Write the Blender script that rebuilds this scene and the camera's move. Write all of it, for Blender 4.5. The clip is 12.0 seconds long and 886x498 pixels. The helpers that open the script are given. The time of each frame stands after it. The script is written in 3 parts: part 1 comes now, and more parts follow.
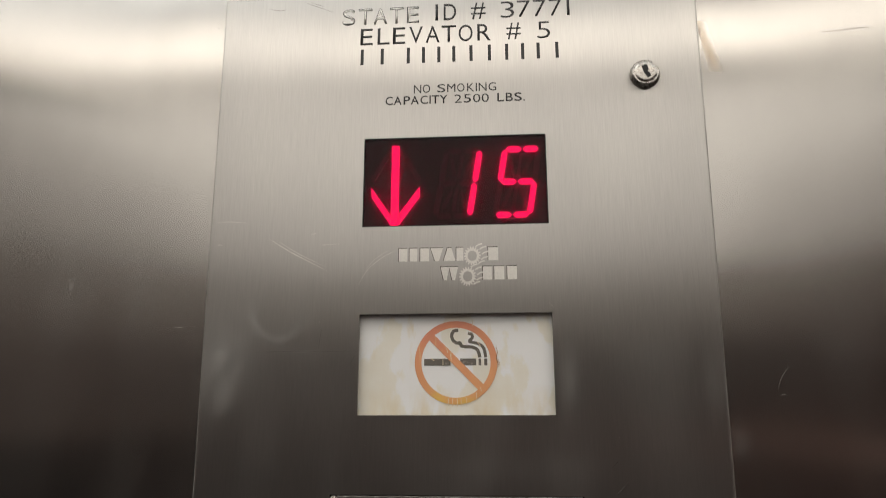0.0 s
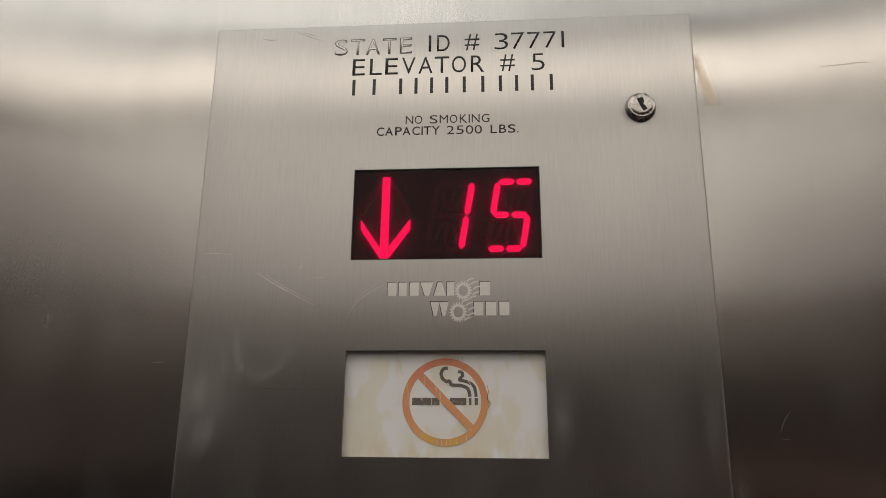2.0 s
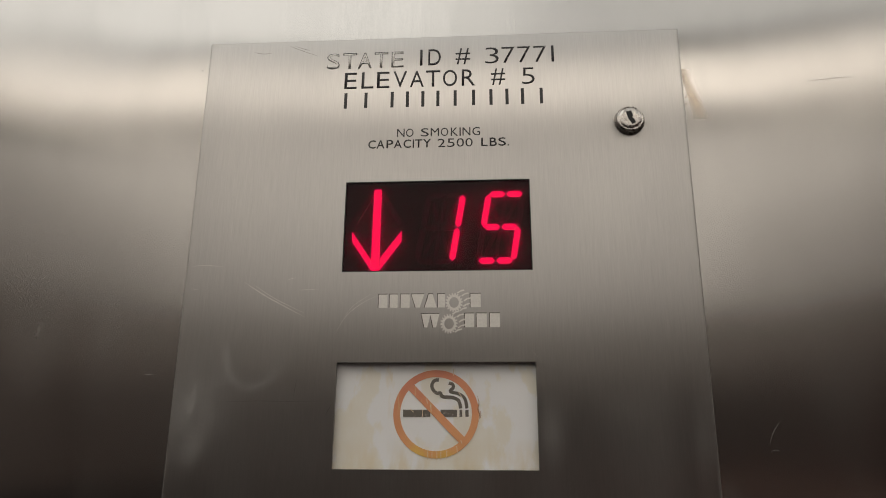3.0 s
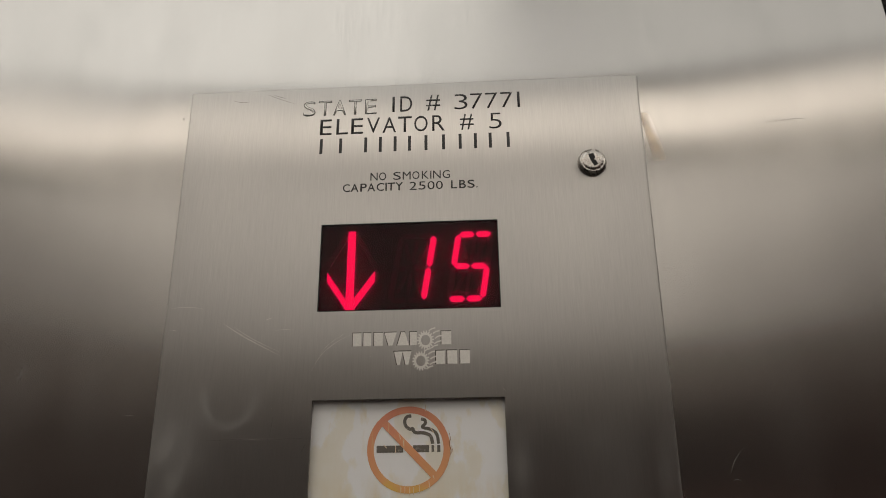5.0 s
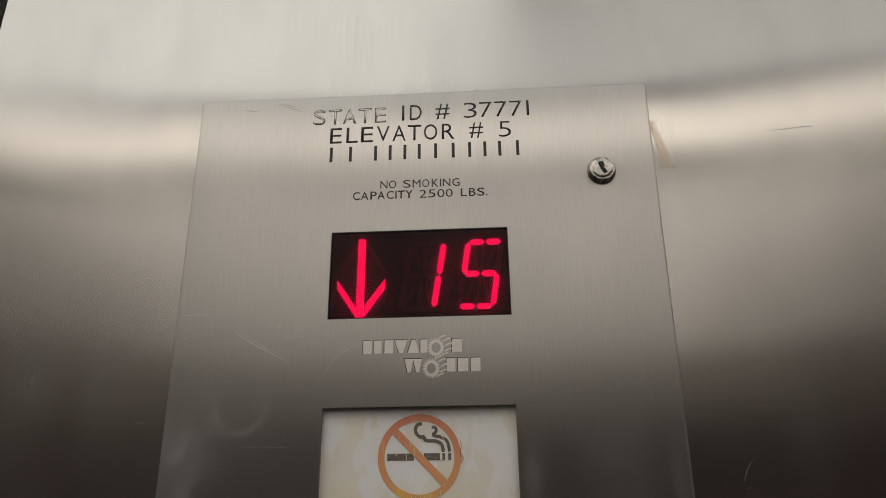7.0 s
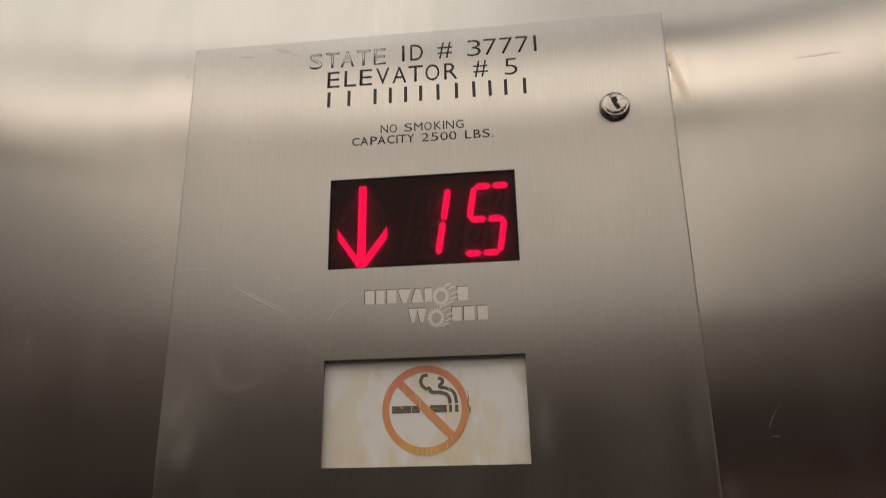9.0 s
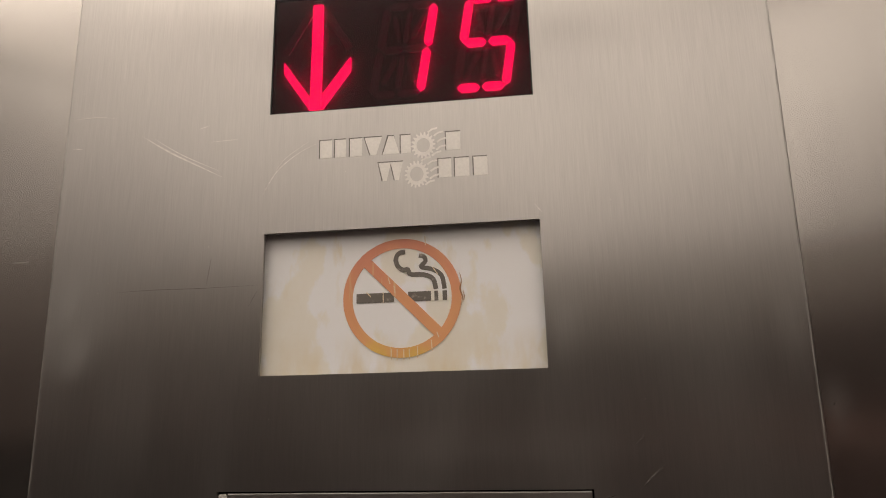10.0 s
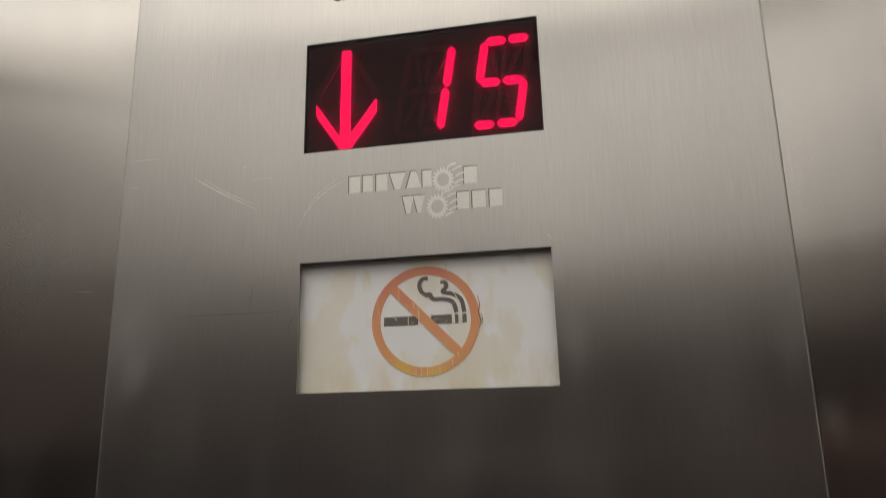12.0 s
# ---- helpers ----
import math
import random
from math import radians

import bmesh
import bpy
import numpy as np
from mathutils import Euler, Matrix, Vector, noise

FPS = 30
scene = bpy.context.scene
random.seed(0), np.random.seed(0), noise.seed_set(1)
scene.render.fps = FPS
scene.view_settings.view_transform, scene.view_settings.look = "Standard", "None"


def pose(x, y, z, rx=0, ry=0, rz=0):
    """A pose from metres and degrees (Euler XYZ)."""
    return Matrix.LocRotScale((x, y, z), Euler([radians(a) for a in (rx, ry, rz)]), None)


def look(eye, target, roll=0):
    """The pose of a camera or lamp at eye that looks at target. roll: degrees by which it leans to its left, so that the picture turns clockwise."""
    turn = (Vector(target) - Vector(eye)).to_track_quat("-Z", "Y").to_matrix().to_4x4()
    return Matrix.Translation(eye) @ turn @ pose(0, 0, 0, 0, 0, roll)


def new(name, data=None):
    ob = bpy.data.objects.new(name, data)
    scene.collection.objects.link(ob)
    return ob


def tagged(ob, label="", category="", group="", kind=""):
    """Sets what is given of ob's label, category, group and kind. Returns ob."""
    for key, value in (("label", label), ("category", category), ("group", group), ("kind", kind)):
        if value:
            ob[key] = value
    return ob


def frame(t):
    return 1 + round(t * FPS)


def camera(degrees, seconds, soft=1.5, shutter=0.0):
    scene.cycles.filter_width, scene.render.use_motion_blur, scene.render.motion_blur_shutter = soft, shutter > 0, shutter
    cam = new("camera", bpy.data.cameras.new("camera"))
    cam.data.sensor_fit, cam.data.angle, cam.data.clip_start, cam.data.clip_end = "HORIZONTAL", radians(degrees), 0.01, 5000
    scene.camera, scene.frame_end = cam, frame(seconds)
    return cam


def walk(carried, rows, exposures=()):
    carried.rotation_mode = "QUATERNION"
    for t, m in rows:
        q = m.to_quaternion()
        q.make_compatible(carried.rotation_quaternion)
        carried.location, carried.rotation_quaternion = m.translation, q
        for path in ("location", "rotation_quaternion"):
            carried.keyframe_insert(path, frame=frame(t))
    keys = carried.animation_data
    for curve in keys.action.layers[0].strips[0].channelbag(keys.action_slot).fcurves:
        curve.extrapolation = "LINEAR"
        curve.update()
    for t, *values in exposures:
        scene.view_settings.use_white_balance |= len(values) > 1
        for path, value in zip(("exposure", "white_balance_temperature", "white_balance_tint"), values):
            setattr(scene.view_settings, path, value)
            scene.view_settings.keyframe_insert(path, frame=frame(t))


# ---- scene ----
cam = camera(67.51, 12.0, soft=0.95, shutter=0.3)
PATH = [
    (0, (0.02190, -0.38805, 1.62951), 4.152, 13.107, -0.116),
    (0.1, (0.02037, -0.38710, 1.62881), 3.961, 14.028, 0.114),
    (0.2, (0.01984, -0.38506, 1.62830), 3.905, 14.544, 0.308),
    (0.3, (0.02057, -0.38302, 1.62823), 4.005, 14.649, 0.428),
    (0.5, (0.02286, -0.38077, 1.62987), 4.287, 14.752, 0.533),
    (1, (0.02362, -0.37629, 1.63259), 4.244, 15.076, 0.620),
    (1.5, (0.02474, -0.37594, 1.63414), 4.115, 15.391, 0.486),
    (2, (0.02626, -0.37689, 1.63414), 4.089, 15.777, 0.410),
    (2.5, (0.02649, -0.37841, 1.63476), 3.878, 16.220, 0.335),
    (3, (0.02862, -0.37850, 1.63327), 3.615, 16.868, 0.252),
    (5, (0.04314, -0.39416, 1.63439), 2.988, 19.408, -0.764),
    (5.5, (0.04267, -0.39121, 1.63452), 2.969, 19.570, -0.865),
    (6, (0.04115, -0.39230, 1.63379), 3.116, 20.141, -0.850),
    (6.5, (0.03901, -0.39414, 1.63310), 3.160, 20.419, -0.731),
    (8.5, (0.03777, -0.38848, 1.62684), 4.103, 19.634, -1.334),
    (8.7, (0.04150, -0.38442, 1.62616), 4.756, 19.147, -1.422),
    (9, (0.04859, -0.36926, 1.62406), 5.491, 17.933, -1.263),
    (9.2, (0.05316, -0.34778, 1.62106), 6.260, 16.964, -1.232),
    (9.3, (0.05383, -0.33450, 1.61829), 6.504, 16.502, -1.132),
    (9.5, (0.05139, -0.30878, 1.61349), 6.620, 15.502, -1.179),
    (9.7, (0.04830, -0.28105, 1.61262), 7.033, 14.845, -1.224),
    (10, (0.05004, -0.25517, 1.60881), 7.025, 13.558, -1.261),
    (10.2, (0.05466, -0.25513, 1.60644), 6.783, 14.252, -1.258),
    (10.3, (0.05687, -0.25793, 1.60453), 6.872, 14.004, -1.282),
    (10.4, (0.05993, -0.25997, 1.60118), 7.258, 12.814, -1.233),
    (10.5, (0.06364, -0.26136, 1.59666), 7.474, 12.133, -1.125),
    (10.6, (0.06786, -0.26142, 1.59507), 7.587, 12.513, -1.138),
    (10.8, (0.07242, -0.26261, 1.59714), 7.082, 13.121, -1.238),
    (11, (0.06984, -0.26438, 1.60424), 7.967, 13.639, -1.216),
    (11.2, (0.06539, -0.26868, 1.61266), 8.492, 15.356, -1.181),
    (11.3, (0.06270, -0.27086, 1.61487), 8.656, 15.506, -1.113),
    (11.5, (0.05921, -0.27395, 1.61832), 9.204, 15.959, -0.985),
    (11.7, (0.05755, -0.27276, 1.61915), 9.738, 16.371, -0.880),
    (11.8, (0.05813, -0.27225, 1.61794), 10.100, 16.276, -0.953),
    (12, (0.06213, -0.27816, 1.61222), 10.519, 14.097, -1.379),
]

def aim(eye, yaw, pitch, roll):
    """The camera's pose at eye: yaw to the left and pitch up, in degrees."""
    a, b = radians(yaw), radians(pitch)
    return look(eye, Vector(eye) + Vector((-math.sin(a) * math.cos(b), math.cos(a) * math.cos(b), math.sin(b))), roll)


EXPOSURES = [(0, 0.95, 6500, 10), (0.5, 0.64, 6600, 10), (1, 0.51, 6650, 11), (1.5, 0.51, 6600, 11), (3, 0.48, 6600, 11), (5, 0.34, 6650, 11), (6.5, 0.32, 6550, 10), (8.5, 0.39, 7000, 13), (9, 0.44, 7100, 14),
             (9.5, 0.54, 7150, 15), (10, 0.82, 7100, 17), (10.5, 0.92, 6800, 14), (11, 1.00, 6500, 10), (11.5, 0.74, 6450, 10), (12, 0.68, 6450, 10)]
walk(cam, [(t, aim(eye, yaw, pitch, roll)) for t, eye, yaw, pitch, roll in PATH], EXPOSURES)

# ---------------------------------------------------------------- world and light
world = bpy.data.worlds.new("shaft_dark")
world.use_nodes = True
world.node_tree.nodes["Background"].inputs[0].default_value = (0.02, 0.02, 0.02, 1)
world.node_tree.nodes["Background"].inputs[1].default_value = 0.2
scene.world = world

# cab: the inside of the lift car, in metres
CAB_L, CAB_R, CAB_B, CAB_H = -0.76, 0.78, -2.00, 2.105
FACE = 0.0018            # face of the steel return panel; the operating panel's face lies at y = 0
PANEL_L, PANEL_R = -0.321, 0.331
FRIEZE_LOW = 1.82       # lower edge of the grey metal frieze under the ceiling
BREAK = 1.57            # joint between the lower and the upper rear panels

# ---------------------------------------------------------------- materials


def material(name):
    m = bpy.data.materials.new(name)
    m.use_nodes = True
    n = m.node_tree.nodes
    return m, n, m.node_tree.links, n["Principled BSDF"]


def mapped_noise(n, l, scale, size, detail=3.0, rough=0.55):
    """Noise over the object's own metres, stretched by scale."""
    tc = n.new("ShaderNodeTexCoord")
    mp = n.new("ShaderNodeMapping")
    mp.inputs["Scale"].default_value = scale
    no = n.new("ShaderNodeTexNoise")
    no.inputs["Scale"].default_value = size
    no.inputs["Detail"].default_value = detail
    no.inputs["Roughness"].default_value = rough
    l.new(tc.outputs["Object"], mp.inputs["Vector"])
    l.new(mp.outputs["Vector"], no.inputs["Vector"])
    return no.outputs["Fac"]


def ramp(n, l, fac, stops):
    r = n.new("ShaderNodeValToRGB")
    el = r.color_ramp.elements
    while len(el) < len(stops):
        el.new(0.5)
    for e, (p, c) in zip(el, stops):
        e.position = p
        e.color = (*c, 1) if len(c) == 3 else c
    l.new(fac, r.inputs["Fac"])
    return r.outputs["Color"]


def calc(n, l, op, a, b):
    m = n.new("ShaderNodeMath")
    m.operation = op
    for k, v in enumerate((a, b)):
        if isinstance(v, (int, float)):
            m.inputs[k].default_value = v
        else:
            l.new(v, m.inputs[k])
    return m.outputs[0]


def brushed_steel(name, tone, rough, spread, grain, smudge, haze, relief, spots=()):
    """Stainless steel with an upright brushed grain: its gloss spreads sideways. A dull film of grease lies on it in patches."""
    m, n, l, p = material(name)
    out = n["Material Output"]
    n.remove(p)
    p = n.new("ShaderNodeBsdfAnisotropic")
    p.distribution = "GGX"
    dull = n.new("ShaderNodeBsdfAnisotropic")
    dull.distribution = "GGX"
    dull.inputs["Color"].default_value = (*tone, 1)
    dull.inputs["Roughness"].default_value = 0.72
    both = n.new("ShaderNodeMixShader")
    l.new(p.outputs[0], both.inputs[1])
    l.new(dull.outputs[0], both.inputs[2])
    l.new(both.outputs[0], out.inputs["Surface"])
    fine = mapped_noise(n, l, (1, 1, 0.022), 2900 if relief else 1900, 2)
    coarse = mapped_noise(n, l, (1, 1, 0.05), 700, 3)
    cloud = mapped_noise(n, l, (1, 1, 0.55), 9, 4, 0.6)
    patch = mapped_noise(n, l, (1, 1, 0.35), 30, 2, 0.5)
    streak = calc(n, l, "ADD", calc(n, l, "MULTIPLY", fine, 0.6), calc(n, l, "MULTIPLY", coarse, 0.4))
    col = ramp(n, l, streak, [(0.3, [c * (1 - grain) for c in tone]), (0.7, [min(1, c * (1 + grain)) for c in tone])])
    l.new(col, p.inputs["Color"])
    grease = ramp(n, l, patch, [(0.42, (0, 0, 0)), (0.78, (1, 1, 1))])
    r = calc(n, l, "ADD", rough - 0.045, calc(n, l, "MULTIPLY", cloud, 0.09))
    r = calc(n, l, "ADD", r, calc(n, l, "MULTIPLY", calc(n, l, "SUBTRACT", mapped_noise(n, l, (1, 1, 0.7), 110, 2, 0.5), 0.5), 0.04 if relief else 0.006))
    film = calc(n, l, "ADD", haze, calc(n, l, "MULTIPLY", grease, smudge))
    tc = n.new("ShaderNodeTexCoord")
    sp = n.new("ShaderNodeSeparateXYZ")
    l.new(tc.outputs["Object"], sp.inputs[0])
    wipe = ramp(n, l, mapped_noise(n, l, (1, 0.6, 0.42), 120, 6, 0.68), [(0.30, (0.10, 0.10, 0.10)), (0.68, (1, 1, 1))])
    for x, z, wide, high, hollow, much in spots:
        u = calc(n, l, "DIVIDE", calc(n, l, "SUBTRACT", sp.outputs["X"], x), wide)
        v = calc(n, l, "DIVIDE", calc(n, l, "SUBTRACT", sp.outputs["Z"], z), high)
        d = calc(n, l, "SQRT", calc(n, l, "ADD", calc(n, l, "MULTIPLY", u, u), calc(n, l, "MULTIPLY", v, v)), 0.0)
        if hollow:
            # a wiped rim, open at its top
            d = calc(n, l, "DIVIDE", calc(n, l, "ABSOLUTE", calc(n, l, "SUBTRACT", d, 1.0), 0.0), hollow)
            d = calc(n, l, "ADD", d, calc(n, l, "MAXIMUM", calc(n, l, "ADD", v, 0.1), 0.0))
        d = calc(n, l, "MULTIPLY", calc(n, l, "MAXIMUM", calc(n, l, "SUBTRACT", 1.0, d), 0.0), much)
        film = calc(n, l, "ADD", film, calc(n, l, "MULTIPLY", d, wipe))
    l.new(film, both.inputs[0])
    l.new(r, p.inputs["Roughness"])
    p.inputs["Anisotropy"].default_value = -spread
    tan = n.new("ShaderNodeTangent")
    tan.direction_type = "UV_MAP"
    tan.uv_map = "UVMap"
    l.new(tan.outputs[0], p.inputs["Tangent"])
    if relief:
        bump = n.new("ShaderNodeBump")
        bump.inputs["Strength"].default_value = relief
        bump.inputs["Distance"].default_value = 0.0002
        l.new(streak, bump.inputs["Height"])
        l.new(bump.outputs[0], p.inputs["Normal"])
    return m


def plain(name, colour, rough=0.5, metal=0.0, vary=0.12, size=60.0, bump=0.0):
    m, n, l, p = material(name)
    f = mapped_noise(n, l, (1, 1, 1), size, 5)
    l.new(ramp(n, l, f, [(0.3, [c * (1 - vary) for c in colour]), (0.7, [min(1, c * (1 + vary)) for c in colour])]), p.inputs["Base Color"])
    p.inputs["Metallic"].default_value = metal
    l.new(calc(n, l, "ADD", rough - 0.06, calc(n, l, "MULTIPLY", f, 0.12)), p.inputs["Roughness"])
    if bump:
        b = n.new("ShaderNodeBump")
        b.inputs["Strength"].default_value = bump
        b.inputs["Distance"].default_value = 0.001
        l.new(f, b.inputs["Height"])
        l.new(b.outputs[0], p.inputs["Normal"])
    return m


def glowing(name, colour, strength, base=(0.8, 0.8, 0.78), gloss=0.05):
    m, n, l, p = material(name)
    p.inputs["Base Color"].default_value = (*base, 1)
    p.inputs["Roughness"].default_value = 0.5
    p.inputs["Specular IOR Level"].default_value = gloss
    p.inputs["Emission Color"].default_value = (*colour, 1)
    p.inputs["Emission Strength"].default_value = strength
    return m


def worn_ink(name, ink, under, start):
    """Paint-filled engraving, in which the filling has dropped out in places."""
    m, n, l, p = material(name)
    f = mapped_noise(n, l, (1, 1, 1), 330, 3)
    l.new(ramp(n, l, f, [(start, ink), (min(1, start + 0.1), under)]), p.inputs["Base Color"])
    p.inputs["Roughness"].default_value = 0.55
    return m


STEEL_WALL = brushed_steel("brushed_steel_wall", (0.432, 0.416, 0.392), 0.25, 0.72, 0.065, 0.08, 0.02, 0, (
    (0.1580, 1.6076, 0.007, 0.013, 0, 0.30), (-0.2395, 1.7019, 0.022, 0.045, 0, 0.22), (-0.1950, 1.6873, 0.016, 0.050, 0, 0.20), (-0.2208, 1.6373, 0.006, 0.006, 0, 0.16), (0.2216, 1.6726, 0.030, 0.035, 0, 0.16)))
STEEL_PLATE = brushed_steel("brushed_steel_plate", (0.442, 0.428, 0.406), 0.33, 0.68, 0.085, 0.16, 0.12, 0.035, (
    (-0.1379, 1.6569, 0.026, 0.038, 0, 0.78), (-0.1368, 1.6353, 0.011, 0.013, 0, 0.60), (-0.1185, 1.6922, 0.034, 0.036, 0, 0.20), (-0.1057, 1.6863, 0.0155, 0.0195, 0.20, 0.50), (0.0655, 1.6442, 0.009, 0.022, 0, 0.52), (0.1456, 1.6412, 0.007, 0.030, 0, 0.26), (0.1086, 1.6569, 0.010, 0.014, 0, 0.22), (0.0399, 1.5955, 0.060, 0.010, 0, 0.15)))
STEEL_DOOR = brushed_steel("brushed_steel_small_door", (0.50, 0.48, 0.45), 0.46, 0.5, 0.07, 0.10, 0.1, 0.05)
STEEL_LOCK = plain("polished_lock_steel", (0.42, 0.40, 0.37), 0.27, 1.0, 0.12, 400)
STEEL_ETCH = plain("etched_steel", (0.72, 0.70, 0.66), 0.66, 1.0, 0.06, 900)
SCRATCH = plain("bare_scratch", (0.62, 0.60, 0.56), 0.5, 1.0, 0.2, 700)
# dark tone for the shade painted along the etched marks
ETCH_SHADE = plain("etch_shade_steel", (0.16, 0.15, 0.135), 0.6, 0.6, 0.1, 900)
FAINT = plain("faint_scratch", (0.28, 0.265, 0.245), 0.5, 1.0, 0.3, 700)
# steel tone for the highlight drawn along the plate's sides
EDGE_GLINT = plain("edge_glint_steel", (0.42, 0.41, 0.385), 0.62, 1.0, 0.35, 120)
SCUFF = plain("dark_scuff", (0.10, 0.09, 0.08), 0.6, 0.0, 0.2, 700)
RUST = plain("brown_rust", (0.09, 0.045, 0.02), 0.8, 0, 0.4, 900)
BLACK = plain("black_filling", (0.012, 0.011, 0.011), 0.55, 0, 0.2, 500)
INK_SOME = worn_ink("partly_worn_black_filling", (0.012, 0.011, 0.011), (0.30, 0.28, 0.26), 0.58)
INK_RED = worn_ink("red_filling", (0.42, 0.018, 0.03), (0.46, 0.16, 0.14), 0.58)
RED_WORN = plain("worn_red_filling", (0.26, 0.11, 0.10), 0.5, 0.3, 0.3, 500)
DARK_GAP = plain("dark_gap", (0.008, 0.008, 0.008), 0.7, 0, 0.1)
BOX_GREY = plain("galvanised_box", (0.12, 0.12, 0.12), 0.6, 0.5, 0.15)
LAMINATE = plain("brown_laminate", (0.150, 0.118, 0.112), 0.45, 0, 0.25, 14)
# made-up tone: darkens what the steel reflects at its lower left
LEFT_LOW_DARK = plain("left_wall_darkened", (0.024, 0.024, 0.025), 0.45, 0, 0.25, 14)
# made-up paler tone: lifts the reflection in the steel's middle left
LEFT_HIGH_PALE = plain("left_wall_lightened", (0.165, 0.132, 0.124), 0.45, 0, 0.25, 14)
RAIL = plain("red_brown_rail", (0.52, 0.33, 0.29), 0.4, 0, 0.2, 20)
LAMINATE_RED = plain("red_brown_laminate", (0.086, 0.051, 0.048), 0.45, 0, 0.25, 14)
# dark grey in place of the person whose body darkens this reflection
UPPER = plain("rear_upper_darkened", (0.062, 0.061, 0.060), 0.5, 0, 0.2, 14)
CEIL = plain("cream_ceiling", (0.52, 0.47, 0.40), 0.7, 0, 0.05, 12)
FLOOR = plain("grey_floor_tile", (0.34, 0.325, 0.31), 0.5, 0, 0.25, 30)
FRAME_GREY = plain("lamp_frame", (0.34, 0.34, 0.33), 0.6, 0.2, 0.1)
LAMP_BRIGHT = glowing("tube_diffuser", (1.0, 0.92, 0.82), 1.8)
LAMP_FRONT = glowing("front_diffuser", (0.98, 0.98, 0.95), 1.25)
# for the added right part of the front diffuser
LAMP_DIM = glowing("added_dim_diffuser", (0.98, 0.98, 0.95), 0.75)
LAMP_REAR = glowing("rear_diffuser", (1.0, 0.94, 0.86), 0.78)
LIT = glowing("lit_red_segment", (3.7, 0.06, 1.55), 1.0, (0.3, 0.02, 0.03))
UNLIT = plain("unlit_segment", (0.62, 0.60, 0.60), 0.5, 0, 0.15, 300)
BOARD = plain("display_board", (0.26, 0.24, 0.24), 0.6, 0, 0.25, 120)


def filter_material():
    """A smoked red acrylic pane: it tints what is seen through it and has a dusty gloss."""
    m, n, l, p = material("smoked_red_filter")
    n.remove(p)
    clear = n.new("ShaderNodeBsdfTransparent")
    clear.inputs["Color"].default_value = (0.45, 0.10, 0.18, 1)
    gloss = n.new("ShaderNodeBsdfAnisotropic")
    f = mapped_noise(n, l, (1, 1, 1), 45, 4)
    l.new(calc(n, l, "ADD", 0.10, calc(n, l, "MULTIPLY", f, 0.22)), gloss.inputs["Roughness"])
    gloss.inputs["Color"].default_value = (0.9, 0.9, 0.9, 1)
    fr = n.new("ShaderNodeFresnel")
    fr.inputs["IOR"].default_value = 1.24
    both = n.new("ShaderNodeMixShader")
    l.new(fr.outputs[0], both.inputs[0])
    l.new(clear.outputs[0], both.inputs[1])
    l.new(gloss.outputs[0], both.inputs[2])
    l.new(both.outputs[0], n["Material Output"].inputs["Surface"])
    return m


def sign_material():
    """White plastic, yellowed in blotches and from its lower edge up."""
    m, n, l, p = material("yellowed_white_plastic")
    blot = mapped_noise(n, l, (1, 1, 0.6), 34, 6, 0.55)
    run = mapped_noise(n, l, (1, 1, 0.3), 110, 4)
    tint = n.new("ShaderNodeMix")
    tint.data_type = "RGBA"
    l.new(ramp(n, l, blot, [(0.50, (0.90, 0.90, 0.89)), (0.535, (0.87, 0.84, 0.75)), (0.70, (0.84, 0.79, 0.67))]), tint.inputs["A"])
    tint.inputs["B"].default_value = (0.80, 0.69, 0.48, 1)
    tc = n.new("ShaderNodeTexCoord")
    sp = n.new("ShaderNodeSeparateXYZ")
    l.new(tc.outputs["Object"], sp.inputs[0])
    low = calc(n, l, "MULTIPLY", calc(n, l, "SUBTRACT", 1.6405, sp.outputs["Z"]), 45.0)
    low = calc(n, l, "MULTIPLY", low, calc(n, l, "SUBTRACT", run, 0.38))
    low = calc(n, l, "MINIMUM", calc(n, l, "MAXIMUM", calc(n, l, "MULTIPLY", low, 4.0), 0.0), 0.65)
    l.new(low, tint.inputs["Factor"])
    l.new(tint.outputs["Result"], p.inputs["Base Color"])
    p.inputs["Roughness"].default_value = 0.42
    return m


def ring_material():
    """Faded orange-red ink, bleached to yellow low down and cracked."""
    m, n, l, p = material("faded_orange_ink")
    f = mapped_noise(n, l, (1, 1, 0.5), 70, 4)
    cr = mapped_noise(n, l, (1, 1, 0.08), 420, 2)
    tc = n.new("ShaderNodeTexCoord")
    sp = n.new("ShaderNodeSeparateXYZ")
    l.new(tc.outputs["Object"], sp.inputs[0])
    h = calc(n, l, "ADD", calc(n, l, "MULTIPLY", calc(n, l, "SUBTRACT", sp.outputs["Z"], 1.6255), 19.0), calc(n, l, "MULTIPLY", calc(n, l, "SUBTRACT", f, 0.5), 0.9))
    base = ramp(n, l, h, [(0.0, (0.80, 0.50, 0.12)), (0.16, (0.80, 0.40, 0.17)), (0.5, (0.78, 0.35, 0.17)), (1.0, (0.72, 0.27, 0.17))])
    mix = n.new("ShaderNodeMix")
    mix.data_type = "RGBA"
    l.new(base, mix.inputs["A"])
    mix.inputs["B"].default_value = (0.76, 0.55, 0.30, 1)
    l.new(ramp(n, l, cr, [(0.62, (0, 0, 0)), (0.7, (0.8, 0.8, 0.8))]), mix.inputs["Factor"])
    l.new(mix.outputs["Result"], p.inputs["Base Color"])
    p.inputs["Roughness"].default_value = 0.5
    return m


